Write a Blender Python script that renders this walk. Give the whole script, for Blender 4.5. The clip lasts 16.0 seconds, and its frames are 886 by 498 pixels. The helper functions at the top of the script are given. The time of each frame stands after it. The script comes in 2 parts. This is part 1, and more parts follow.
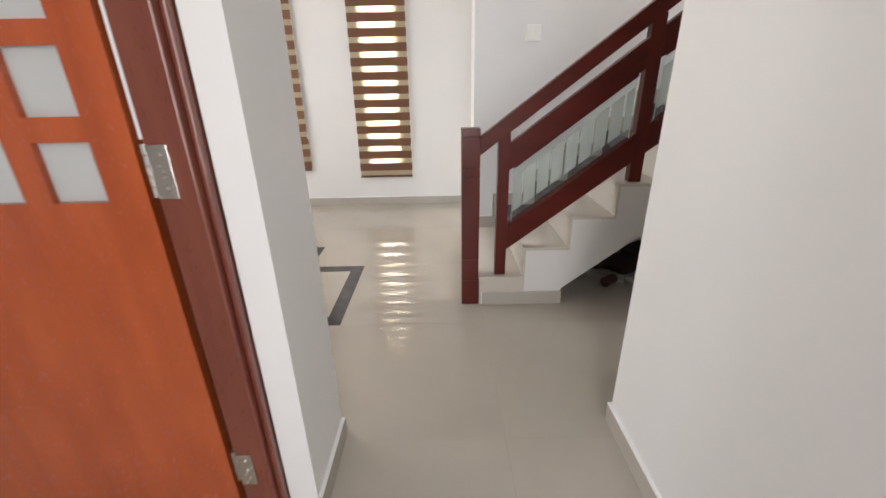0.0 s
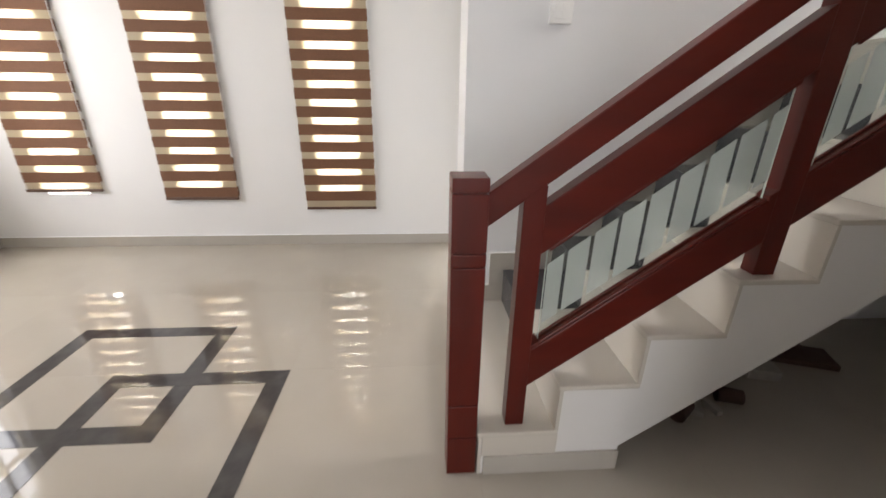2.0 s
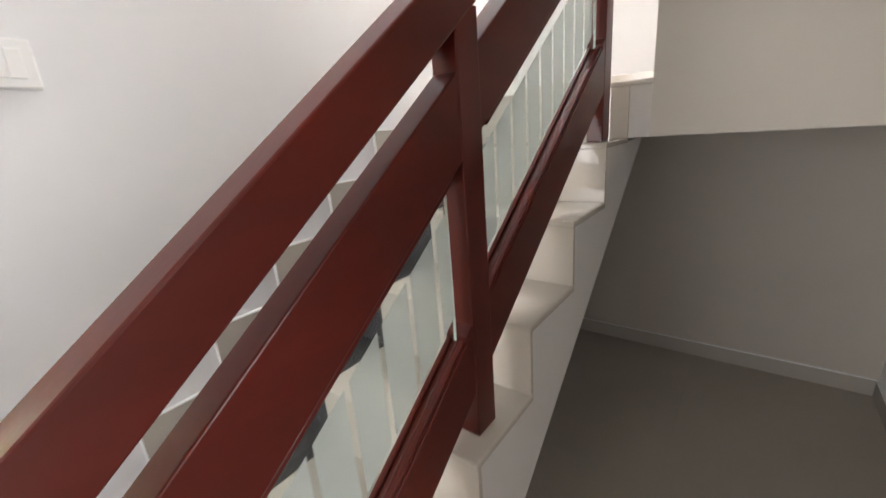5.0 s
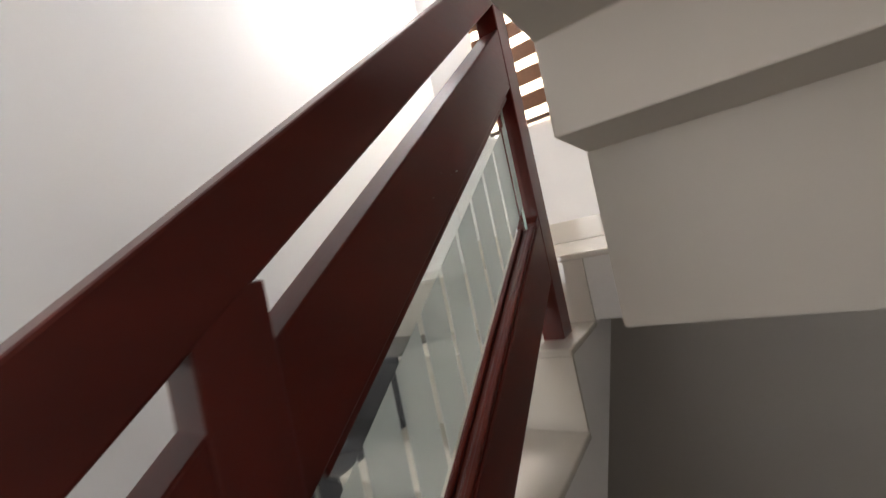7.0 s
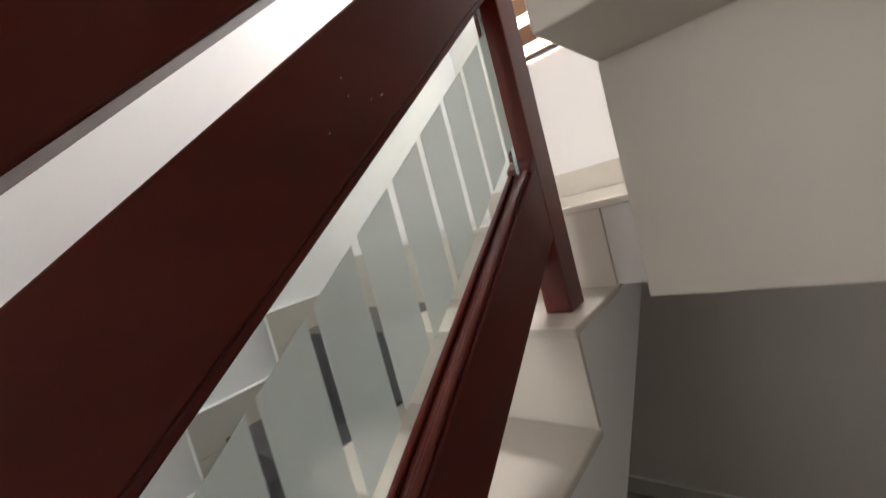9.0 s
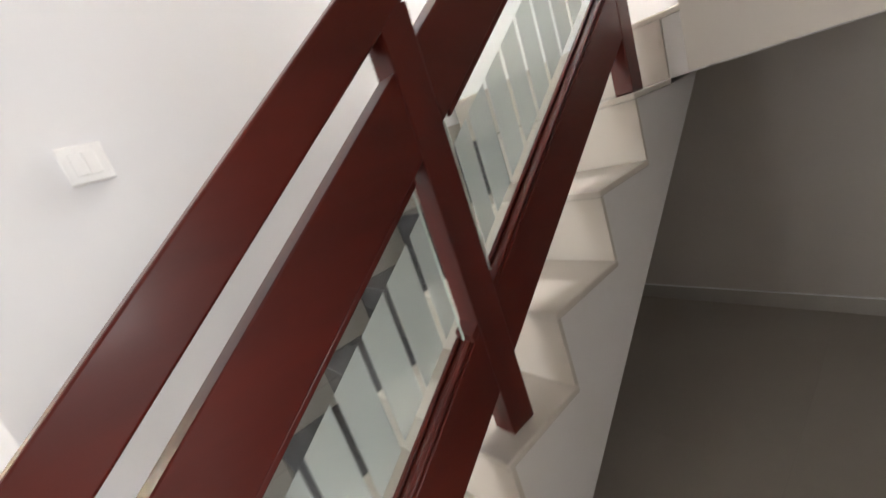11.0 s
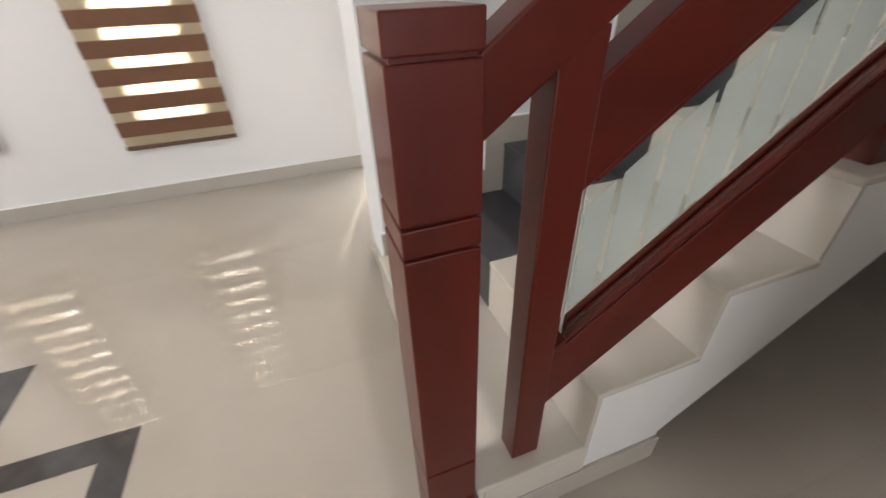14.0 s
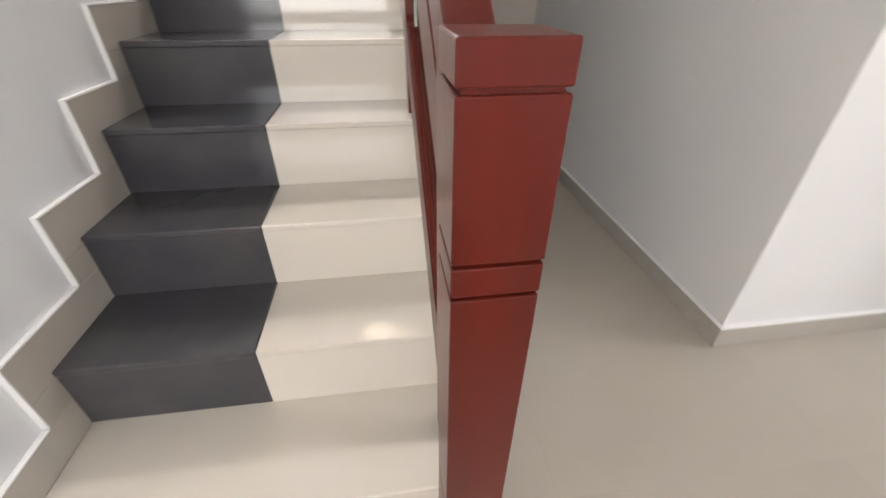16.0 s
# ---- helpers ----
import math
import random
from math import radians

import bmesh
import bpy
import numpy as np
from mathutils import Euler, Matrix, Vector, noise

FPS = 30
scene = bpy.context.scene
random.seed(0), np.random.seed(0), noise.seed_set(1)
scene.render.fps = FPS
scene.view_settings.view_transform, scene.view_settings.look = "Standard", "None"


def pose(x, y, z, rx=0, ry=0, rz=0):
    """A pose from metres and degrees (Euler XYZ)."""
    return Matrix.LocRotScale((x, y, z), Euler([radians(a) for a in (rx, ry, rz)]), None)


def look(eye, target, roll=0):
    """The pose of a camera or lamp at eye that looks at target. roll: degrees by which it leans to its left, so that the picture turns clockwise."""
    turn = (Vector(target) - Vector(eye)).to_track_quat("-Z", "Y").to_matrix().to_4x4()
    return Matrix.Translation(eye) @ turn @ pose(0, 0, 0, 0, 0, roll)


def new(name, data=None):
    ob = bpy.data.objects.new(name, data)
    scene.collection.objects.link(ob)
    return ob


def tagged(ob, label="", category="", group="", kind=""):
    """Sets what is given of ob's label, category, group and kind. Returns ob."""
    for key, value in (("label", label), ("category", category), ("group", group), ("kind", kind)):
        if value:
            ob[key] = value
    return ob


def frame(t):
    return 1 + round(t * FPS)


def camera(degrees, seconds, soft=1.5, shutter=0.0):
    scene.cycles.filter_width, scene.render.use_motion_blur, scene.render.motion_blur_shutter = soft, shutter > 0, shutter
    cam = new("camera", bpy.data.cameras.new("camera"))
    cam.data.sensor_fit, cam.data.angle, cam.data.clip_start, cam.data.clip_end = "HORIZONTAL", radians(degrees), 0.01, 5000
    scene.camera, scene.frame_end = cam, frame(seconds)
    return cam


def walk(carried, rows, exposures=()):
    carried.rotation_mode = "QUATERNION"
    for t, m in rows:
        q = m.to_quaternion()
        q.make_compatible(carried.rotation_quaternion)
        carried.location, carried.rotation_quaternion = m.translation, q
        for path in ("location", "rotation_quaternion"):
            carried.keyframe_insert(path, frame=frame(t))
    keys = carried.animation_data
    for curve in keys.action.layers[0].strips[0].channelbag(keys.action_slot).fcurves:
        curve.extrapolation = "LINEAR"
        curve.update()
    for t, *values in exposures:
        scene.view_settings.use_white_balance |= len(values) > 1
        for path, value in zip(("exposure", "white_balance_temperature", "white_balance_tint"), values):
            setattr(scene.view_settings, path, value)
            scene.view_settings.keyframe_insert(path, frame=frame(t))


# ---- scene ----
cam = camera(95.5, 16.0, shutter=0.4)
PATH = [
    (0, (1.387, 1.487, 1.27), (1.388, 3.338, 0.513), -1.1),
    (0.5, (1.369, 1.773, 1.267), (1.409, 3.636, 0.542), 0.7),
    (1, (1.337, 2.084, 1.272), (1.4, 3.945, 0.541), -0.8),
    (1.5, (1.342, 2.352, 1.255), (1.377, 4.193, 0.474), -1.6),
    (2, (1.407, 2.649, 1.264), (1.533, 4.505, 0.529), 0.7),
    (2.5, (1.422, 2.908, 1.244), (1.844, 4.708, 0.481), 1.5),
    (3, (1.444, 3.095, 1.217), (2.191, 4.738, 0.362), 1.9),
    (3.5, (1.512, 3.201, 1.212), (2.564, 4.671, 0.356), 1.8),
    (4, (1.612, 3.277, 1.262), (2.914, 4.604, 0.535), -2.4),
    (4.2, (1.652, 3.287, 1.295), (3.03, 4.533, 0.56), -2.9),
    (6.3, (2.13, 3.337, 1.481), (3.75, 4.499, 1.32), -11.0),
    (6.5, (2.157, 3.35, 1.508), (3.804, 4.478, 1.39), -12.0),
    (7, (2.292, 3.382, 1.563), (3.97, 4.471, 1.592), -12.0),
    (7.5, (2.448, 3.407, 1.622), (4.08, 4.552, 1.785), -10.4),
    (8, (2.53, 3.42, 1.643), (4.122, 4.616, 1.838), -10.4),
    (8.5, (2.568, 3.41, 1.61), (4.159, 4.619, 1.689), -12.2),
    (8.7, (2.561, 3.401, 1.579), (4.139, 4.629, 1.55), -13.7),
    (11, (2.001, 3.158, 1.346), (3.16, 4.711, 0.851), -18.7),
    (11.2, (1.938, 3.151, 1.314), (3.07, 4.715, 0.79), -16.9),
    (11.5, (1.872, 3.086, 1.275), (2.881, 4.723, 0.726), -17.5),
    (12, (1.722, 2.986, 1.246), (2.492, 4.702, 0.565), -17.6),
    (12.5, (1.626, 2.966, 1.191), (2.059, 4.779, 0.465), -18.0),
    (13, (1.527, 3.025, 1.137), (1.693, 4.811, 0.254), -17.0),
    (13.2, (1.493, 3.067, 1.124), (1.61, 4.817, 0.163), -15.8),
    (13.5, (1.446, 3.16, 1.1), (1.63, 4.856, 0.057), -11.3),
    (14, (1.418, 3.301, 1.072), (1.961, 4.869, -0.044), -2.2),
    (14.5, (1.363, 3.436, 1.08), (2.423, 4.731, -0.015), 1.9),
    (15, (1.27, 3.561, 1.081), (2.653, 4.452, -0.056), 1.1),
    (15.5, (1.235, 3.703, 1.065), (2.865, 3.962, -0.064), 1.4),
    (16, (1.172, 3.833, 1.086), (2.819, 3.594, -0.024), 0.4),
]
walk(cam, [(t, look(eye, target, roll)) for t, eye, target, roll in PATH], exposures=[(0, 0.45, 6600, 13), (0.5, 0.23, 6600, 13), (1.5, 0.4, 6600, 13), (2.5, 0.37, 6600, 13), (3.5, 0.85, 6600, 13), (4.2, 0.95, 6600, 13), (6.3, 0.4, 6600, 13), (7, 0.28, 6600, 13), (8.7, 0.46, 6600, 13), (11, 0.86, 6600, 13), (12.5, 0.55, 6600, 13), (13.5, 0.37, 6600, 13), (14, 0.42, 6600, 13), (15, 0.6, 6600, 13), (15.5, 0.65, 6600, 13), (16, 0.95, 6600, 13)])

# ---- light ----
world = bpy.data.worlds.new("sky")
scene.world = world
world.use_nodes = True
_wn = world.node_tree
_sky = _wn.nodes.new("ShaderNodeTexSky")
_sky.sky_type, _sky.sun_disc = "NISHITA", False
_sky.sun_elevation, _sky.sun_rotation = radians(50), radians(20)
_wn.links.new(_sky.outputs[0], _wn.nodes["Background"].inputs[0])
_wn.nodes["Background"].inputs[1].default_value = 0.15


def lamp_area(name, m, w, h, power, colour=(1, 1, 1)):
    d = bpy.data.lights.new(name, "AREA")
    d.shape, d.size, d.size_y, d.energy, d.color = "RECTANGLE", w, h, power, colour
    ob = new(name, d)
    ob.matrix_world = m
    return ob


_sun = bpy.data.lights.new("sun", "SUN")
_sun.energy, _sun.angle, _sun.color = 2.5, radians(1), (1, 0.95, 0.88)
new("sun", _sun).matrix_world = look((0, 0, 30), (-6.9, -19.0, 0))

WIN_X = (-1.385, -0.34, 0.776)          # middles of the three tall windows
for _x in WIN_X:
    lamp_area("window_daylight", look((_x, 6.26, 1.25), (_x, 0, 0.6)), 0.36, 1.9, 60, (1, 0.99, 0.97))
lamp_area("side_daylight", look((2.25, 6.26, 1.1), (2.25, 0, 0.8)), 0.6, 1.9, 40, (1, 0.98, 0.95))
lamp_area("landing_daylight", look((4.60, 4.03, 2.9), (2.0, 4.0, 1.6)), 0.45, 1.5, 130, (1, 0.99, 0.98))
lamp_area("porch_daylight", look((1.4, -0.75, 1.5), (1.4, 3, 1.0)), 1.1, 2.0, 40, (1, 1, 0.99))
lamp_area("hall_daylight", look((-2.25, 4.6, 1.5), (2, 4.6, 1.3)), 2.0, 1.6, 64, (1, 1, 0.99))

# ---- materials ----


def material(name, base, rough=0.5, metal=0.0, second=None, scale=6.0, stretch=(1, 1, 1), amount=0.5,
             bump=0.0, bump_scale=60.0, coat=0.0, alpha=1.0, transmission=0.0, vary=0.0, rough_vary=0.08, spec=0.5):
    m = bpy.data.materials.new(name)
    m.use_nodes = True
    n, l = m.node_tree.nodes, m.node_tree.links
    b = n["Principled BSDF"]
    b.inputs["Metallic"].default_value = metal
    b.inputs["Specular IOR Level"].default_value = spec
    b.inputs["Coat Weight"].default_value = coat
    b.inputs["Coat Roughness"].default_value = 0.12
    b.inputs["Transmission Weight"].default_value = transmission
    b.inputs["Alpha"].default_value = alpha
    co = n.new("ShaderNodeTexCoord")
    mp = n.new("ShaderNodeMapping")
    mp.inputs["Scale"].default_value = stretch
    l.new(co.outputs["Object"], mp.inputs["Vector"])
    big = n.new("ShaderNodeTexNoise")
    big.inputs["Scale"].default_value, big.inputs["Detail"].default_value = scale, 5
    l.new(mp.outputs[0], big.inputs["Vector"])
    fine = n.new("ShaderNodeTexNoise")
    fine.inputs["Scale"].default_value, fine.inputs["Detail"].default_value = bump_scale, 4
    l.new(mp.outputs[0], fine.inputs["Vector"])
    ramp = n.new("ShaderNodeMapRange")
    ramp.inputs["From Min"].default_value, ramp.inputs["From Max"].default_value = 0.3, 0.7
    l.new(big.outputs[0], ramp.inputs["Value"])
    mix = n.new("ShaderNodeMix")
    mix.data_type = "RGBA"
    mix.inputs["A"].default_value = (*base, 1)
    mix.inputs["B"].default_value = (*(second or [c * 0.9 for c in base]), 1)
    fac = n.new("ShaderNodeMath")
    fac.operation = "MULTIPLY"
    fac.inputs[1].default_value = amount
    l.new(ramp.outputs[0], fac.inputs[0])
    l.new(fac.outputs[0], mix.inputs["Factor"])
    out = mix.outputs["Result"]
    if vary:
        info = n.new("ShaderNodeObjectInfo")
        hsv = n.new("ShaderNodeHueSaturation")
        rng = n.new("ShaderNodeMapRange")
        rng.inputs["To Min"].default_value, rng.inputs["To Max"].default_value = 1 - vary, 1 + vary
        l.new(info.outputs["Random"], rng.inputs["Value"])
        l.new(rng.outputs[0], hsv.inputs["Value"])
        l.new(out, hsv.inputs["Color"])
        out = hsv.outputs[0]
    l.new(out, b.inputs["Base Color"])
    rr = n.new("ShaderNodeMapRange")
    rr.inputs["To Min"].default_value = max(0, rough - rough_vary)
    rr.inputs["To Max"].default_value = min(1, rough + rough_vary)
    l.new(fine.outputs[0], rr.inputs["Value"])
    l.new(rr.outputs[0], b.inputs["Roughness"])
    if bump:
        bp = n.new("ShaderNodeBump")
        bp.inputs["Strength"].default_value, bp.inputs["Distance"].default_value = bump, 0.002
        l.new(fine.outputs[0], bp.inputs["Height"])
        l.new(bp.outputs[0], b.inputs["Normal"])
    return m


WHITE = material("white_wall_paint", (0.80, 0.79, 0.785), 0.55, second=(0.765, 0.755, 0.745), scale=1.5, bump=0.15, bump_scale=90)
GREY = material("pale_grey_wall_paint", (0.75, 0.755, 0.765), 0.5, second=(0.71, 0.715, 0.725), scale=1.5, bump=0.15, bump_scale=90)
STRINGER = material("stringer_paint", (0.74, 0.72, 0.70), 0.55, second=(0.68, 0.66, 0.63), scale=4, bump=0.2)
# white paint with the shade under the stairs put into its colour
SHADEPAINT = material("shaded_white_paint", (0.56, 0.512, 0.455), 0.6, second=(0.51, 0.463, 0.41), scale=2.5, bump=0.15, bump_scale=90)
CEIL = material("ceiling_paint", (0.75, 0.75, 0.73), 0.7, scale=1.5, bump=0.1)
TILE = material("polished_beige_tile", (0.450, 0.408, 0.352), 0.016, second=(0.408, 0.366, 0.310), scale=2.2, amount=0.7, vary=0.012, rough_vary=0.006, bump_scale=25, spec=0.33)
SKIRT = material("beige_skirting_tile", (0.47, 0.435, 0.385), 0.2, second=(0.42, 0.385, 0.335), scale=8)
TREAD = material("cream_stair_tile", (0.61, 0.565, 0.50), 0.06, second=(0.565, 0.52, 0.455), scale=3, rough_vary=0.02, vary=0.02)
GROUT = material("joint_grout", (0.40, 0.362, 0.312), 0.1)
DARK = material("dark_grey_stone_tile", (0.045, 0.045, 0.052), 0.14, second=(0.078, 0.072, 0.072), scale=3, stretch=(1, 2, 2), amount=0.6, vary=0.06)
INLAY = material("dark_inlay_tile", (0.055, 0.050, 0.050), 0.04, second=(0.09, 0.083, 0.08), scale=14, amount=0.8, spec=0.35)
WOOD = material("varnished_red_brown_wood", (0.108, 0.0115, 0.006), 0.34, second=(0.066, 0.008, 0.005), scale=2.5, stretch=(1, 5, 5), amount=0.8, bump=0.04, bump_scale=30, coat=0.12, spec=0.22, rough_vary=0.04)
WOODV = material("varnished_red_brown_post_wood", (0.110, 0.011, 0.006), 0.30, second=(0.066, 0.0085, 0.0055), scale=2.5, stretch=(5, 5, 0.8), amount=0.8, bump=0.04, bump_scale=30, coat=0.16, spec=0.24, rough_vary=0.04)
DOORWOOD = material("varnished_orange_brown_door_wood", (0.46, 0.095, 0.026), 0.25, second=(0.33, 0.060, 0.017), scale=4, stretch=(4, 4, 0.7), amount=0.9, bump=0.1, coat=0.4)
JAMBWOOD = material("dark_jamb_wood", (0.21, 0.062, 0.036), 0.3, second=(0.14, 0.03, 0.02), scale=4, stretch=(5, 5, 0.6), amount=0.8, coat=0.3)
STEEL = material("stainless_steel", (0.72, 0.70, 0.66), 0.25, metal=1.0)
PLASTIC = material("white_plastic", (0.86, 0.86, 0.85), 0.3)
BAND = material("brown_woven_blind", (0.190, 0.085, 0.042), 0.75, second=(0.125, 0.056, 0.028), scale=50, stretch=(1, 1, 12), amount=0.8, bump=0.4, bump_scale=160)
RAILPL = material("brown_blind_rail", (0.10, 0.05, 0.03), 0.4)
FRAMEM = material("cream_window_frame", (0.70, 0.64, 0.52), 0.45)
GRILLE = material("window_grille_paint", (0.42, 0.34, 0.22), 0.5, metal=0.2)
JUNKWOOD = material("dusty_dark_timber", (0.07, 0.03, 0.022), 0.7, second=(0.12, 0.08, 0.06), scale=12, bump=0.4)
JUNKPALE = material("dusty_pale_offcut", (0.45, 0.42, 0.38), 0.6, second=(0.3, 0.27, 0.24), scale=20)
PLASTER = material("outer_render", (0.6, 0.58, 0.52), 0.9)


def thin(name, colour, through_part, rough=0.0):
    """A thin sheet that lets part of the light straight through."""
    m = bpy.data.materials.new(name)
    m.use_nodes = True
    n, l = m.node_tree.nodes, m.node_tree.links
    b = n["Principled BSDF"]
    b.inputs["Base Color"].default_value = (*colour, 1)
    b.inputs["Roughness"].default_value = 0.9
    tl = n.new("ShaderNodeBsdfTranslucent")
    tl.inputs[0].default_value = (*colour, 1)
    tr = n.new("ShaderNodeBsdfTransparent")
    m1, m2 = n.new("ShaderNodeMixShader"), n.new("ShaderNodeMixShader")
    m1.inputs[0].default_value, m2.inputs[0].default_value = 0.6, through_part
    l.new(b.outputs[0], m1.inputs[1])
    l.new(tl.outputs[0], m1.inputs[2])
    l.new(m1.outputs[0], m2.inputs[1])
    l.new(tr.outputs[0], m2.inputs[2])
    l.new(m2.outputs[0], n["Material Output"].inputs[0])
    return m


def clear_glass(name, tint):
    m = bpy.data.materials.new(name)
    m.use_nodes = True
    n, l = m.node_tree.nodes, m.node_tree.links
    gl = n.new("ShaderNodeBsdfGlossy")
    gl.inputs["Roughness"].default_value = 0.02
    tr = n.new("ShaderNodeBsdfTransparent")
    tr.inputs[0].default_value = (*tint, 1)
    mx = n.new("ShaderNodeMixShader")
    mx.inputs[0].default_value = 0.05
    l.new(tr.outputs[0], mx.inputs[1])
    l.new(gl.outputs[0], mx.inputs[2])
    l.new(mx.outputs[0], n["Material Output"].inputs[0])
    return m


SHEER = thin("sheer_blind_mesh", (0.74, 0.64, 0.47), 0.36)
GLASS = clear_glass("clear_glass", (0.93, 0.96, 0.95))
FROST = thin("frosted_glass_film", (0.68, 0.735, 0.71), 0.47)
EDGE = material("glass_edge", (0.62, 0.72, 0.66), 0.15)
MILK = thin("milky_door_glass", (0.92, 0.94, 0.93), 0.10)

# ---- mesh helpers ----


def box_bm(x0, x1, y0, y1, z0, z1, bevel=0.0, bm=None):
    made = bm or bmesh.new()
    r = bmesh.ops.create_cube(made, size=1)
    m = Matrix.Translation(((x0 + x1) / 2, (y0 + y1) / 2, (z0 + z1) / 2)) @ Matrix.Diagonal((x1 - x0, y1 - y0, z1 - z0, 1))
    bmesh.ops.transform(made, matrix=m, verts=r["verts"])
    if bevel:
        edges = list({e for v in r["verts"] for e in v.link_edges})
        bmesh.ops.bevel(made, geom=edges, offset=bevel, segments=2, affect="EDGES", profile=0.5)
    return made


def prism_bm(points, y0, y1, bevel=0.0):
    """A solid from an outline in x and z, from y0 to y1."""
    bm = bmesh.new()
    f = bm.faces.new([bm.verts.new((x, y0, z)) for x, z in points])
    r = bmesh.ops.extrude_face_region(bm, geom=[f])
    bmesh.ops.translate(bm, vec=(0, y1 - y0, 0), verts=[v for v in r["geom"] if isinstance(v, bmesh.types.BMVert)])
    bmesh.ops.recalc_face_normals(bm, faces=bm.faces)
    if bevel:
        bmesh.ops.bevel(bm, geom=list(bm.edges), offset=bevel, segments=2, affect="EDGES", profile=0.5)
    return bm


def part(name, bm, mat, parent=None, label=""):
    me = bpy.data.meshes.new(name)
    bm.normal_update()
    bm.to_mesh(me)
    bm.free()
    me.materials.append(mat)
    ob = new(name, me)
    if parent is not None:
        ob.parent = parent
    return tagged(ob, label)


def empty(name, label, category, group="", kind="", at=(0, 0, 0)):
    ob = new(name)
    ob.empty_display_size = 0.1
    return tagged(ob, label, category, group, kind)


def structure(name, bm, mat, label, category):
    return tagged(part(name, bm, mat), label, category, kind="structure")


def walls_bm(*boxes):
    bm = bmesh.new()
    for b in boxes:
        box_bm(*b, bm=bm)
    return bm


# ---- the large structure ----
Y_FAR, Y_STAIR, Y_OUT = 6.01, 4.605, 3.672   # far wall, stair wall, open side of the flight
X_BACK, X_RIGHT, X_LEFT = 4.44, 2.042, 0.985
Y_HALL = 2.72
RISE = 0.1865
NOSE = {1: 1.605, 2: 1.866, 3: 2.122, 4: 2.369, 5: 2.612, 6: 2.884, 7: 3.155, 8: 3.40}
TOP = 5.2

far_openings = [(x - 0.16, x + 0.16, 0.45, 2.10) for x in WIN_X] + [(1.86, 2.60, 0.04, 2.10)]
boxes, left = [], -2.2
for a, b, z0, z1 in far_openings:
    boxes += [(left, a, Y_FAR, Y_FAR + 0.2, 0, 2.9), (a, b, Y_FAR, Y_FAR + 0.2, 0, z0), (a, b, Y_FAR, Y_FAR + 0.2, z1, 2.9)]
    left = b
boxes.append((left, 4.7, Y_FAR, Y_FAR + 0.2, 0, 2.9))
structure("wall_far", walls_bm(*boxes), WHITE, "smooth white painted wall with tall narrow windows", "wall")
structure("wall_west", walls_bm((-2.2, -2.05, 2.68, 3.6, 0, 2.9), (-2.2, -2.05, 5.6, Y_FAR, 0, 2.9), (-2.2, -2.05, 3.6, 5.6, 2.3, 2.9), (-2.2, -2.05, 3.6, 5.6, 0, 0.7)),
          WHITE, "white painted side wall of the living room", "wall")
west = empty("window_6", "barred window in the side wall", "window", kind="structure")
for i in range(9):
    y = 3.6 + 0.25 * i
    part("window_bar", box_bm(-2.14, -2.11, min(y, 5.57), min(y, 5.57) + 0.03, 0.7, 2.3, 0.002), FRAMEM, west)
for z in (0.70, 1.22, 1.75, 2.27):
    part("window_bar", box_bm(-2.109, -2.08, 3.6, 5.6, z, z + 0.03, 0.002), FRAMEM, west)
structure("wall_stair", walls_bm((1.635, 4.7, Y_STAIR, Y_STAIR + 0.30, 0, TOP)), GREY, "pale grey painted wall beside the stairs", "wall")
structure("wall_landing", walls_bm((X_BACK, 4.7, 4.27, Y_STAIR, 1.3, TOP), (X_BACK, 4.7, 2.5, 3.80, 1.304, TOP),
                                   (X_BACK, 4.7, 3.80, 4.27, 1.304, 2.15), (X_BACK, 4.7, 3.80, 4.27, 3.7, TOP)),
          WHITE, "white wall behind the stair landing with a window", "wall")
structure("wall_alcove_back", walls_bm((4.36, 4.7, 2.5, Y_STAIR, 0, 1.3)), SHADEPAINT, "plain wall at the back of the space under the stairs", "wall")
structure("wall_alcove_side", walls_bm((X_RIGHT + 0.2, 4.7, 2.5, Y_HALL, 0, TOP)), WHITE, "plain white wall beside the space under the stairs", "wall")
structure("wall_hall_right", walls_bm((X_RIGHT, X_RIGHT + 0.2, -1.0, Y_HALL, 0, TOP)), WHITE, "pale painted entrance passage wall", "wall")
structure("wall_hall_left", walls_bm((0.900, X_LEFT, 2.355, 2.68, 0, 2.9), (-2.2, 0.900, 2.52, 2.68, 0, 2.9), (-2.2, -0.15, 2.355, 2.52, 0, 2.9), (-0.15, 0.900, 2.355, 2.52, 2.16, 2.9)),
          WHITE, "white painted passage wall beside the wooden door", "wall")
structure("wall_porch", walls_bm((-2.2, 0.7, -1.0, -0.85, 0, 2.9), (2.1, 2.23, -1.0, -0.85, 0, 2.9), (0.7, 2.1, -1.0, -0.85, 2.4, 2.9), (-2.2, -2.05, -0.85, 2.355, 0, 2.9)),
          WHITE, "plain wall of the entrance porch", "wall")
structure("ceiling", walls_bm((-2.2, 1.7, -1.0, Y_FAR + 0.2, 2.9, 3.05), (1.7, 4.7, Y_STAIR + 0.30, Y_FAR + 0.2, 2.9, 3.05), (1.7, X_RIGHT - 0.001, -1.0, 2.5, 2.9, 3.05)),
          CEIL, "flat white painted ceiling", "ceiling")
structure("ceiling_stairwell", walls_bm((1.5, 4.7, 2.5, Y_STAIR + 0.30, TOP, TOP + 0.15)), CEIL, "high white ceiling over the stairs", "ceiling")
structure("wall_upper", walls_bm((1.5, 1.7, 2.5, Y_STAIR + 0.30, 3.05, TOP)), WHITE, "plain upper wall closing the stairwell", "wall")
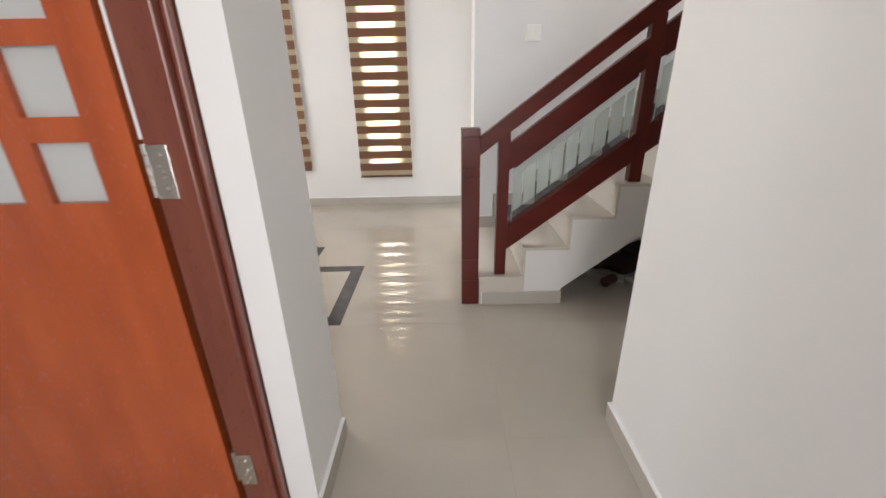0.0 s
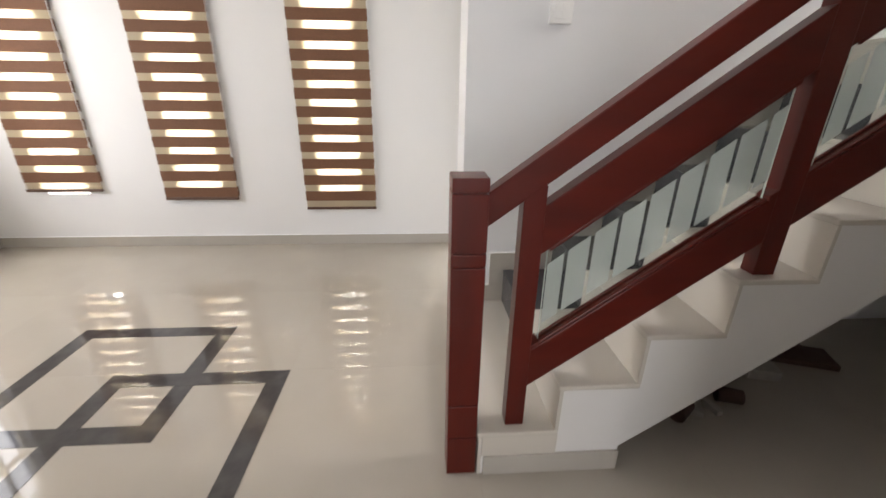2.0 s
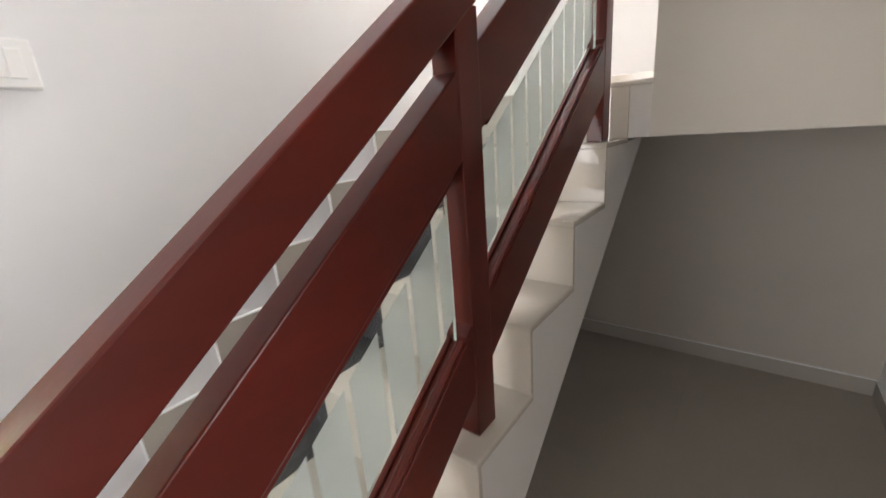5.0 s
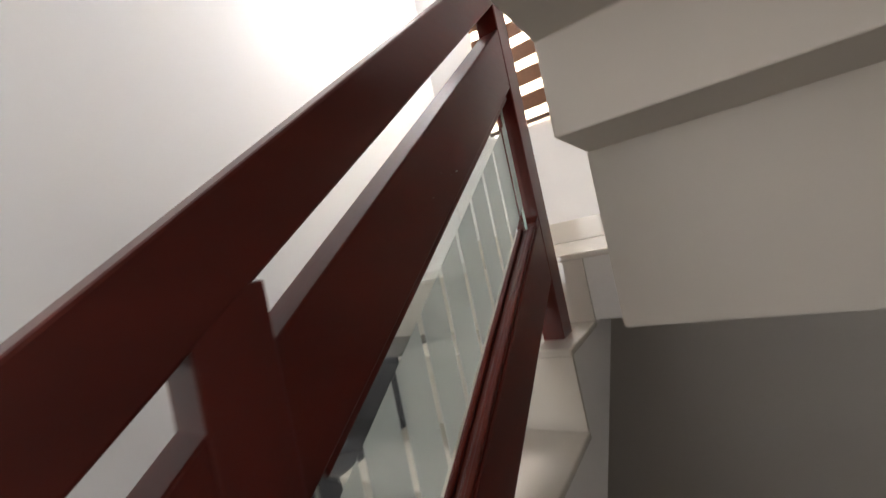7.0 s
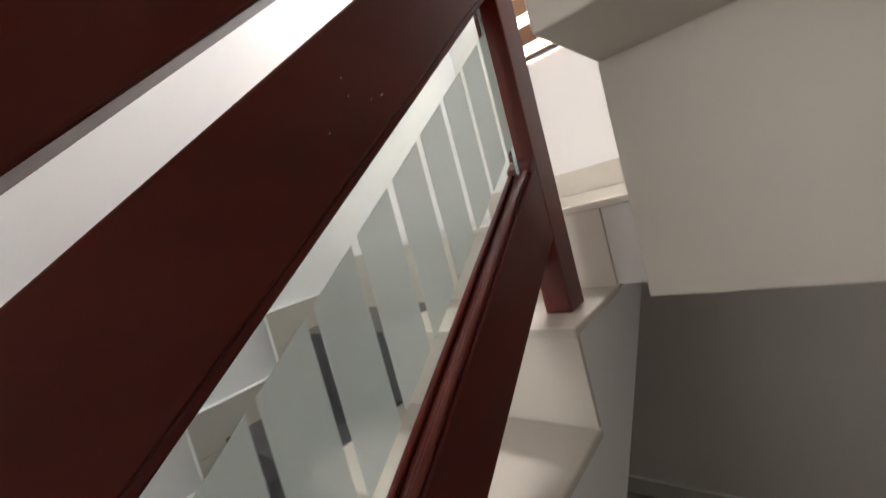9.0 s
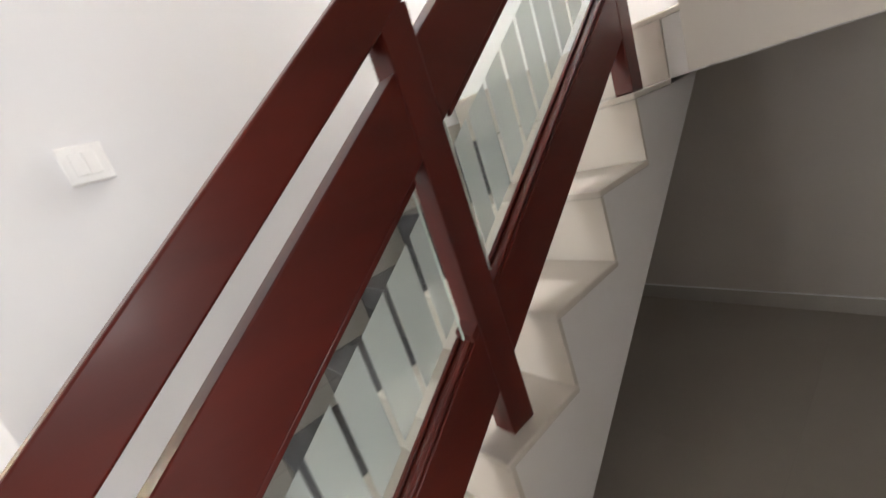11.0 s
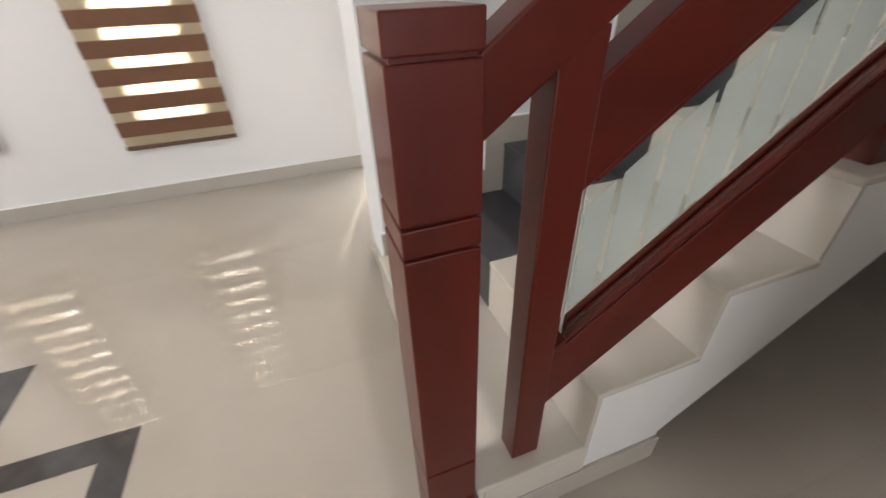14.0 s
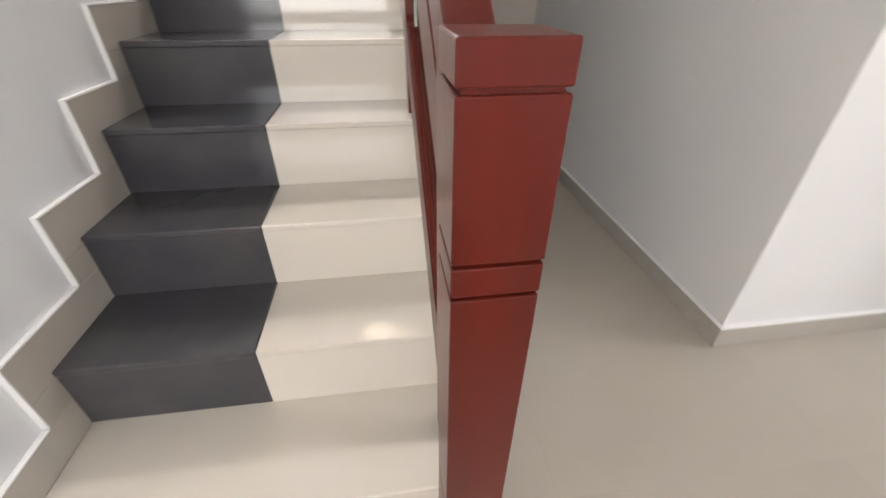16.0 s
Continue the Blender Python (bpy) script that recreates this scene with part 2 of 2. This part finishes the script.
structure("ground", walls_bm((-40, 40, -40, 40, -0.25, -0.06)), PLASTER, "pale paved ground outside the house", "ground")

# skirting of thin tile along the walls
SK = 0.085
sk = bmesh.new()
for b in ((-2.05, 1.86, Y_FAR - 0.012, Y_FAR, 0, SK), (2.60, 4.4, Y_FAR - 0.012, Y_FAR, 0, SK), (-2.05, -2.038, 2.692, Y_FAR - 0.012, 0, SK),
          (X_LEFT, X_LEFT + 0.012, 2.357, 2.68, 0, SK), (-2.03, X_LEFT + 0.012, 2.68, 2.692, 0, SK),
          (X_RIGHT - 0.012, X_RIGHT, -0.8, Y_HALL, 0, SK), (X_RIGHT - 0.012, 4.348, Y_HALL, Y_HALL + 0.012, 0, SK),
          (4.348, 4.36, Y_HALL + 0.012, Y_STAIR, 0, SK), (1.623, 1.635, Y_STAIR, Y_STAIR + 0.30, 0, SK), (1.623, 4.4, Y_STAIR + 0.30, Y_STAIR + 0.312, 0, SK)):
    box_bm(*b, bevel=0.002, bm=sk)
structure("baseboard", sk, SKIRT, "low beige tile skirting along the walls", "skirting")

trim = bmesh.new()
for b in ((-2.05, 1.86, Y_FAR - 0.013, Y_FAR), (X_RIGHT - 0.013, X_RIGHT, -0.8, Y_HALL), (X_RIGHT - 0.013, 4.348, Y_HALL, Y_HALL + 0.013), (4.347, 4.36, Y_HALL + 0.013, Y_STAIR),
          (X_LEFT, X_LEFT + 0.013, 2.357, 2.68)):
    box_bm(*b, SK + 0.0001, SK + 0.004, bm=trim)
structure("trim", trim, PLASTIC, "thin white edge along the top of the skirting", "trim")

# ---- stairs ----
stairs = empty("staircase", "tiled staircase with cream treads and a dark stone runner", "staircase", kind="structure")
outline = [(NOSE[1] + 0.012, 0.0)]
for k in range(1, 8):
    outline += [(NOSE[k] + 0.012, k * RISE - 0.018), (NOSE[k + 1] + 0.012, k * RISE - 0.018)]
outline += [(3.66, 1.30), (2.105, 0.10), (2.105, 0.0)]
part("flight_body", prism_bm(outline, Y_OUT + 0.004, Y_STAIR - 0.001), STRINGER, stairs, "white painted concrete stair side")
part("side_skirting", box_bm(NOSE[1] + 0.02, 2.108, Y_OUT - 0.006, Y_OUT + 0.004, 0, SK, 0.002), SKIRT, stairs, "beige tile strip at the foot of the stairs")
part("platform_side", box_bm(NOSE[1] + 0.013, NOSE[2] + 0.012, Y_OUT - 0.001, Y_OUT + 0.004, SK, RISE - 0.017), TREAD, stairs)
part("landing_slab", box_bm(3.414, X_BACK, 2.74, Y_STAIR - 0.001, 1.304, 8 * RISE - 0.016), STRINGER, stairs)
part("landing_floor", box_bm(NOSE[8], X_BACK - 0.001, 2.74, Y_STAIR - 0.014, 8 * RISE - 0.016, 8 * RISE, 0.003), TREAD, stairs)
Y_MID, Y_DARK = 4.168, 4.592
for k in range(1, 8):
    x0, x1, z = NOSE[k], NOSE[k + 1] + 0.012, k * RISE
    tread = part("tread", box_bm(x0 - 0.004, x1, Y_OUT - 0.002, (Y_MID if k > 1 else Y_DARK), z - 0.018, z, 0.004), TREAD, stairs)
    part("riser", box_bm(x0, x0 + 0.012, Y_OUT, (Y_MID if k > 1 else Y_DARK), z - RISE + 0.0005, z - 0.0185), TREAD, stairs)
    if k > 1:
        part("dark_tread", box_bm(x0 - 0.004, x1, Y_MID + 0.001, Y_DARK, z - 0.018, z, 0.004), DARK, stairs, "dark grey stone runner tile")
        part("dark_riser", box_bm(x0, x0 + 0.012, Y_MID + 0.001, Y_DARK, z - RISE + 0.0005, z - 0.0185), DARK, stairs, "dark grey stone runner tile")
part("top_riser", box_bm(NOSE[8] + 0.002, NOSE[8] + 0.014, Y_OUT, Y_DARK, 7 * RISE, 8 * RISE - 0.0165), TREAD, stairs)
# stepped skirting on the wall
for k in range(1, 8):
    a = NOSE[k] + (0.02 if k == 1 else -0.076)
    part("wall_skirting", box_bm(a, NOSE[k + 1] + 0.008, Y_DARK, Y_STAIR, k * RISE - 0.02, k * RISE + 0.092, 0.002), SKIRT, stairs)
    if k > 1:
        part("wall_skirting", box_bm(a, NOSE[k] + 0.008, Y_DARK, Y_STAIR, (k - 1) * RISE + 0.0925, k * RISE - 0.0205, 0.0015), SKIRT, stairs)
part("landing_skirting", box_bm(X_BACK - 0.012, X_BACK, 2.74, Y_STAIR, 8 * RISE, 8 * RISE + 0.11, 0.002), TREAD, stairs)

for k in range(1, 8):
    a = NOSE[k] + (0.02 if k == 1 else -0.076)
    part("skirting_edge", box_bm(a - 0.004, NOSE[k + 1] - 0.080, Y_DARK - 0.0008, Y_STAIR, k * RISE + 0.0921, k * RISE + 0.0971, 0.001), PLASTIC, stairs, "thin white edge of the skirting")
    if k > 1:
        part("skirting_edge", box_bm(a - 0.004, a - 0.0002, Y_DARK - 0.0008, Y_STAIR, (k - 1) * RISE + 0.0972, k * RISE + 0.092, 0.001), PLASTIC, stairs, "thin white edge of the skirting")

# the next flight, seen from beneath
upper = empty("upper_flight", "white underside of the next flight of stairs", "staircase", kind="structure")
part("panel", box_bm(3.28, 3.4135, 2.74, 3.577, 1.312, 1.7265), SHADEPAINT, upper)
under = [(3.42, 1.727), (3.03, 1.727)]
for k in range(4):
    x, z = 3.03 - 0.26 * k, 1.727 + 0.178 * (k + 1)
    under += [(x, z), (x - 0.26, z)]
under += [(1.99, 2.75), (2.25, 2.75), (3.42, 1.95)]
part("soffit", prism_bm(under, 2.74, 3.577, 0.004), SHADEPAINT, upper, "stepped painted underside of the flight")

# ---- balustrade ----
SL = 0.75
newel_x0, newel_x1, newel_y0, newel_y1 = 1.499, 1.599, 3.677, 3.777
rail_y0, rail_y1 = 3.7065, 3.7575
bal = empty("stair_balustrade", "red-brown varnished wooden stair railing with striped glass panels", "railing")
newel = part("newel_post", box_bm(newel_x0 + 0.006, newel_x1 - 0.006, newel_y0 + 0.006, newel_y1 - 0.006, 0, 1.04), WOODV, bal, "square varnished newel post with cut grooves")
for z0, z1, grow in ((0.0, 0.1615, 0.0), (0.1665, 0.2995, 0.0), (0.3045, 0.7945, 0.0), (0.7995, 0.8375, 0.0), (0.8425, 1.0095, 0.0), (1.0145, 1.052, 0.0)):
    part("newel_block", box_bm(newel_x0 - grow, newel_x1 + grow, newel_y0 - grow, newel_y1 + grow, z0, z1, 0.0025), WOODV, newel)


def rail_z(x, h):
    return h + SL * (x - 1.76)


def rail_bm(xa, xb, lo, hi, y0, y1, bevel=0.003):
    """A sloping board; lo and hi are its heights at x = 1.76."""
    return prism_bm([(xa, rail_z(xa, lo)), (xb, rail_z(xb, lo)), (xb, rail_z(xb, hi)), (xa, rail_z(xa, hi))], y0, y1, bevel)


TOPR, MIDR, LOWR = (1.026, 1.124), (0.820, 0.966), (0.348, 0.492)
NAILS = ((2.825, 1.708), (2.828, 1.689), (2.880, 1.695), (2.791, 1.649), (2.860, 1.688))
posts = ((1.700, 1.764, 1 * RISE), (2.432, 2.500, 4 * RISE), (3.231, 3.299, 7 * RISE))
part("handrail", rail_bm(1.600, 3.60, *TOPR, rail_y0 - 0.0015, rail_y1 + 0.006, 0.004), WOOD, bal)
for x0, x1, zb in posts:
    part("post", box_bm(x0, x1, 3.7055, 3.7585, zb, rail_z(x0, TOPR[0] + 0.045), 0.0025), WOODV, bal)
for (a0, a1, _), (b0, b1, _) in zip(posts, posts[1:]):
    part("middle_rail", rail_bm(a1 - 0.002, b0 + 0.002, *MIDR, rail_y0, rail_y1), WOOD, bal)
    low = part("lower_rail", rail_bm(a1 - 0.002, b0 + 0.002, *LOWR, rail_y0, rail_y1), WOOD, bal)
    g0, g1 = a1 + 0.027, b0 - 0.026
    # uncut ends of the lower rail, beside the rebate of the glass
    for xa, xb in ((a1 - 0.001, g0 - 0.004), (g1 + 0.004, b0 + 0.001)):
        part("rebate_end", rail_bm(xa, xb, LOWR[1] - 0.003, LOWR[1] + 0.014, rail_y0 + 0.0005, rail_y1 - 0.0005, 0.0015), WOOD, low)
    for y in (rail_y0 + 0.004, rail_y1 - 0.016):
        part("glazing_bead", rail_bm(g0, g1, LOWR[1], LOWR[1] + 0.010, y, y + 0.012, 0.003), WOOD, bal)
        part("glazing_bead", rail_bm(g0, g1, MIDR[0] - 0.014, MIDR[0], y, y + 0.012, 0.003), WOOD, bal)
    pane = part("glass_pane", rail_bm(g0, g1, LOWR[1] + 0.002, MIDR[0] - 0.002, 3.7295, 3.7345, 0), GLASS, bal, "clear glass with frosted stripes")
    pane.visible_shadow = False
    for x in (g0 - 0.0018, g1 + 0.0003):
        part("glass_edge", rail_bm(x, x + 0.0015, LOWR[1] + 0.006, MIDR[0] - 0.016, 3.7293, 3.7347, 0), EDGE, pane, "pale green cut edge of the glass")
    # frosted film: slanting band of upright stripes, with clear slits between and a clear strip above and below
    pitch, gap, lo, hi = 0.0735, 0.0115, LOWR[1] + 0.062, MIDR[0] - 0.062
    x = g0 + 0.003
    s1 = x + 0.047
    while x < g1 - 0.01:
        part("frosted_stripe", rail_bm(x, min(s1, g1 - 0.004), lo, hi, 3.7275, 3.7285, 0), FROST, pane, "frosted stripe")
        x, s1 = s1 + gap, s1 + pitch
# pin heads left proud in the middle rail
for x, z in NAILS:
    bm = bmesh.new()
    bmesh.ops.create_cone(bm, cap_ends=True, segments=8, radius1=0.0012, radius2=0.0009, depth=0.004, matrix=pose(x, rail_y0 - 0.001, z, 90))
    part("pin_head", bm, STEEL, bal, "small steel pin head")


# ---- windows and blinds ----
def window(name, xm, z0, z1, half):
    w = empty(name, "narrow window with cream frame and bars", "window", kind="structure")
    y = Y_FAR + 0.10
    for x in (xm - half, xm + half - 0.035):
        part("window_frame", box_bm(x, x + 0.035, y, y + 0.05, z0, z1, 0.002), FRAMEM, w)
    for z in (z0, z1 - 0.035):
        part("window_frame", box_bm(xm - half + 0.035, xm + half - 0.035, y, y + 0.05, z, z + 0.035, 0.002), FRAMEM, w)
    g = part("pane", box_bm(xm - half + 0.035, xm + half - 0.035, y + 0.02, y + 0.024, z0 + 0.035, z1 - 0.035), GLASS, w)
    g.visible_shadow = False
    for dx in (-0.33, 0.33):
        part("grille_bar", box_bm(xm + dx * half - 0.005, xm + dx * half + 0.005, y + 0.06, y + 0.07, z0, z1), GRILLE, w)
    k = int((z1 - z0) / 0.2)
    for i in range(1, k):
        z = z0 + (z1 - z0) * i / k
        part("grille_bar", box_bm(xm - half, xm + half, y + 0.071, y + 0.081, z - 0.005, z + 0.005), GRILLE, w)
    return w


def zebra_blind(m, width, z0, z1, label, band_first=False):
    """A day-and-night roller blind in the plane y = 0 of m, facing -y."""
    b = empty("zebra_blind", label, "window blind", "blinds of the windows")
    h = width / 2
    part("bottom_rail", box_bm(-h, h, -0.012, 0.008, z0, z0 + 0.022, 0.004), RAILPL, b)
    part("head_box", box_bm(-h - 0.01, h + 0.01, -0.05, 0.01, z1 - 0.07, z1, 0.01), RAILPL, b)
    pitch, band = 0.1326, 0.080
    z = z0 + 0.022 - (pitch - band if band_first else 0)
    while z < z1 - 0.08:
        if z > z0:
            part("sheer_strip", box_bm(-h + 0.003, h - 0.003, -0.0012, 0.0, z, min(z + pitch - band, z1 - 0.07)), SHEER, b, "sheer cream strip")
        if z + pitch - band < z1 - 0.08:
            part("fabric_band", box_bm(-h, h, -0.003, 0.001, z + pitch - band, min(z + pitch, z1 - 0.06)), BAND, b)
            part("back_band", box_bm(-h, h, 0.016, 0.019, z + pitch - band + 0.004, min(z + pitch + 0.004, z1 - 0.06)), BAND, b, "brown band of the rear layer")
        z += pitch
    bm = bmesh.new()
    bmesh.ops.create_cone(bm, cap_ends=True, segments=8, radius1=0.0022, radius2=0.0022, depth=z1 - z0 - 0.42, matrix=pose(h + 0.006, -0.012, (z0 + z1) / 2 + 0.17))
    cord = part("pull_cord", bm, PLASTIC, b, "white pull cord")
    bm = bmesh.new()
    bmesh.ops.create_cone(bm, cap_ends=True, segments=10, radius1=0.009, radius2=0.005, depth=0.035, matrix=pose(h + 0.006, -0.012, z0 + 0.365))
    part("knob", bm, PLASTIC, cord)
    b.matrix_world = m
    return b


for i, x in enumerate(WIN_X):
    window(f"window_{i + 1}", x, 0.45, 2.10, 0.16)
    zebra_blind(pose(x, Y_FAR - 0.026, 0), 0.575, (0.475, 0.405, 0.318)[i], 2.20, "brown and sheer striped roller blind hanging over a narrow window", i == 1)
window("window_4", 2.23, 0.04, 2.10, 0.37)
zebra_blind(pose(2.27, Y_FAR - 0.026, 0), 0.80, 0.83, 2.20, "brown and sheer striped roller blind drawn half way")
zebra_blind(pose(X_BACK - 0.026, 4.035, 0, 0, 0, -90), 0.50, 2.155, 3.75, "brown and sheer striped roller blind over the landing window")
lw = empty("window_5", "landing window with cream frame", "window", kind="structure")
for y in (3.80, 4.235):
    part("window_frame", box_bm(4.52, 4.57, y, y + 0.035, 2.15, 3.70, 0.002), FRAMEM, lw)
part("window_frame", box_bm(4.52, 4.57, 3.835, 4.235, 2.15, 2.185, 0.002), FRAMEM, lw)
part("window_frame", box_bm(4.52, 4.57, 3.835, 4.235, 3.665, 3.70, 0.002), FRAMEM, lw)
part("pane", box_bm(4.54, 4.544, 3.835, 4.235, 2.185, 3.665), GLASS, lw).visible_shadow = False

# ---- wooden door beside the passage ----
door = empty("door_1", "orange-brown varnished wooden door with milky glass panes, ajar", "door", kind="structure")
DX0, DX1, DY0, DY1 = -0.06, 0.757, 2.285, 2.325
cols, rows = [(0.372, 0.488), (0.548, 0.668)], [(1.045, 1.173), (1.223, 1.352), (1.396, 1.525), (1.569, 1.698)]
leaf = bmesh.new()
for b in ((DX0, DX1, 0.01, 1.045), (DX0, DX1, 1.698, 2.08), (0.668, DX1, 1.045, 1.698), (0.488, 0.548, 1.045, 1.698), (DX0, 0.372, 1.045, 1.698)):
    box_bm(b[0], b[1], DY0, DY1, b[2], b[3], bm=leaf)
for (a, b), (c, d) in zip(rows, rows[1:]):
    box_bm(0.548, 0.668, DY0, DY1, b, c, bm=leaf)
leaf_ob = part("leaf", leaf, DOORWOOD, door)
for z0, z1 in rows:
    part("door_pane", box_bm(0.548, 0.668, DY0 + 0.016, DY0 + 0.022, z0, z1), MILK, leaf_ob, "milky glass pane")
part("door_pane", box_bm(0.372, 0.488, DY0 + 0.016, DY0 + 0.022, 1.045, 1.698), MILK, leaf_ob, "tall milky glass pane")
# slit of light between leaf and jamb, put in as a white strip
part("bright_slit", box_bm(0.764, 0.785, 2.296, 2.318, 1.175, 2.08, 0.002), PLASTIC, door, "pale strip standing in for the slit of light at the door gap")
part("jamb", box_bm(0.80, 0.885, 2.255, 2.36, 0, 2.16, 0.004), JAMBWOOD, door)
part("jamb_moulding", box_bm(0.886, 0.8995, 2.275, 2.36, 0, 2.16, 0.004), JAMBWOOD, door)
part("jamb", box_bm(-0.15, -0.07, 2.255, 2.36, 0, 2.16, 0.004), JAMBWOOD, door)
part("head_jamb", box_bm(-0.07, 0.80, 2.255, 2.36, 2.085, 2.16, 0.004), JAMBWOOD, door)
for z in (0.22, 1.06, 1.86):
    h = part("hinge", box_bm(0.806, 0.848, 2.248, 2.2552, z, z + 0.11, 0.001), STEEL, door, "stainless steel hinge leaf")
    bm = bmesh.new()
    for i in range(5):
        r = bmesh.ops.create_cone(bm, cap_ends=True, segments=14, radius1=0.008, radius2=0.008, depth=0.0205)
        bmesh.ops.translate(bm, vec=(0.791, 2.268, z + 0.011 + i * 0.022), verts=r["verts"])
    part("knuckle", bm, STEEL, h)
    for dz in (0.02, 0.055, 0.09):
        bm = bmesh.new()
        r = bmesh.ops.create_cone(bm, cap_ends=True, segments=10, radius1=0.005, radius2=0.003, depth=0.002, matrix=pose(0.83, 2.247, z + dz, 90))
        part("screw", bm, STEEL, h)

door.location = (-0.004, 0.055, 0)

# ---- switch on the stair wall ----
sw = empty("light_switch", "white plastic light switch plate on the grey wall", "switch")
part("plate", box_bm(1.985, 2.085, Y_STAIR - 0.020, Y_STAIR, 1.535, 1.635, 0.004), PLASTIC, sw)
part("rocker", box_bm(2.006, 2.034, Y_STAIR - 0.026, Y_STAIR - 0.0195, 1.555, 1.615, 0.002), PLASTIC, sw)
part("rocker", box_bm(2.037, 2.064, Y_STAIR - 0.023, Y_STAIR - 0.0195, 1.555, 1.615, 0.0015), PLASTIC, sw)


# ---- offcuts stored under the stairs ----
def plank(length, width, thick, m, mat, label, category, name):
    ob = tagged(part(name, box_bm(-length / 2, length / 2, -width / 2, width / 2, 0, thick, 0.002), mat), label, category, "offcuts under the stairs")
    ob.matrix_world = m
    return ob


plank(0.75, 0.10, 0.045, pose(2.95, 4.22, 0.0, 0, 0, 24), JUNKWOOD, "dusty dark timber offcut lying on the floor", "timber", "timber_offcut")
plank(0.62, 0.12, 0.040, pose(3.12, 4.42, 0.0, 0, 0, -12), JUNKWOOD, "dusty dark timber offcut lying on the floor", "timber", "timber_offcut")
plank(0.36, 0.16, 0.030, pose(3.32, 4.27, 0.0, 0, 0, -20), JUNKWOOD, "short dark board lying under the stairs", "board", "board_offcut")
plank(0.70, 0.018, 0.018, pose(2.82, 4.08, 0.0, 0, 0, 26), JUNKPALE, "thin pale batten lying on the floor", "batten", "batten")
plank(0.30, 0.15, 0.014, pose(2.49, 4.08, 0.0, 0, 0, -48), JUNKPALE, "pale tile offcut lying on the floor", "tile", "tile_offcut")
plank(0.52, 0.20, 0.030, pose(2.72, 4.27, 0.0, 0, 0, 12), JUNKWOOD, "wide dark board lying flat under the stairs", "board", "board_offcut")
plank(0.34, 0.24, 0.020, pose(2.98, 4.40, 0.046, 0, 0, 30), JUNKWOOD, "dark board resting on the timber offcuts", "board", "board_offcut")
plank(0.14, 0.09, 0.05, pose(3.05, 4.14, 0.0, 0, 0, -15), JUNKPALE, "small dusty block on the floor", "block", "block_offcut")
for x, y, l, a in ((2.53, 3.95, 0.09, 10), (2.61, 3.96, 0.07, 60), (2.57, 3.91, 0.06, -30), (2.66, 3.93, 0.08, 100)):
    plank(l, 0.03, 0.025, pose(x, y, 0, 0, 0, a), JUNKPALE, "small pale scrap of broken tile", "rubble", "scrap")
for x, y, a in ((2.50, 3.90, 35), (2.76, 3.97, -20)):
    bm = bmesh.new()
    bmesh.ops.create_cone(bm, cap_ends=True, segments=20, radius1=0.035, radius2=0.031, depth=0.10, matrix=pose(0, 0, 0.035, 0, 90, 0))
    ob = tagged(part("wooden_offcut", bm, JUNKWOOD), "rounded dark wooden offcut on the floor", "offcut", "offcuts under the stairs")
    ob.matrix_world = pose(x, y, 0, 0, 0, a)

# ---- floor tiles and inlay ----
floor = structure("floor", walls_bm((-2.2, 4.7, -1.0, Y_FAR + 0.2, -0.06, -0.0022)), GROUT, "glossy beige tiled floor with a dark inlay", "floor")
TS = 0.82
tile_bm = box_bm(0.00012, TS - 0.00012, 0.00012, TS - 0.00012, -0.002, 0.0)
tile_me = bpy.data.meshes.new("floor_tile")
tile_bm.to_mesh(tile_me)
tile_bm.free()
tile_me.materials.append(TILE)
for i in range(-3, 6):
    for j in range(-6, 4):
        t = new("floor_tile", tile_me)
        t.location = (-0.025 + i * TS, 3.466 + j * TS, 0)
        t.parent = floor
for x0, y0 in ((-0.432, 3.872), (-0.025, 3.466)):
    s, w = 0.814, 0.088
    for b in ((x0, x0 + s, y0, y0 + w), (x0, x0 + s, y0 + s - w, y0 + s), (x0, x0 + w, y0 + w, y0 + s - w), (x0 + s - w, x0 + s, y0 + w, y0 + s - w)):
        z = 0.0012 if x0 < -0.1 else 0.0015
        part("inlay_strip", box_bm(b[0], b[1], b[2], b[3], 0.0, z), INLAY, floor, "dark inlay tile strip")
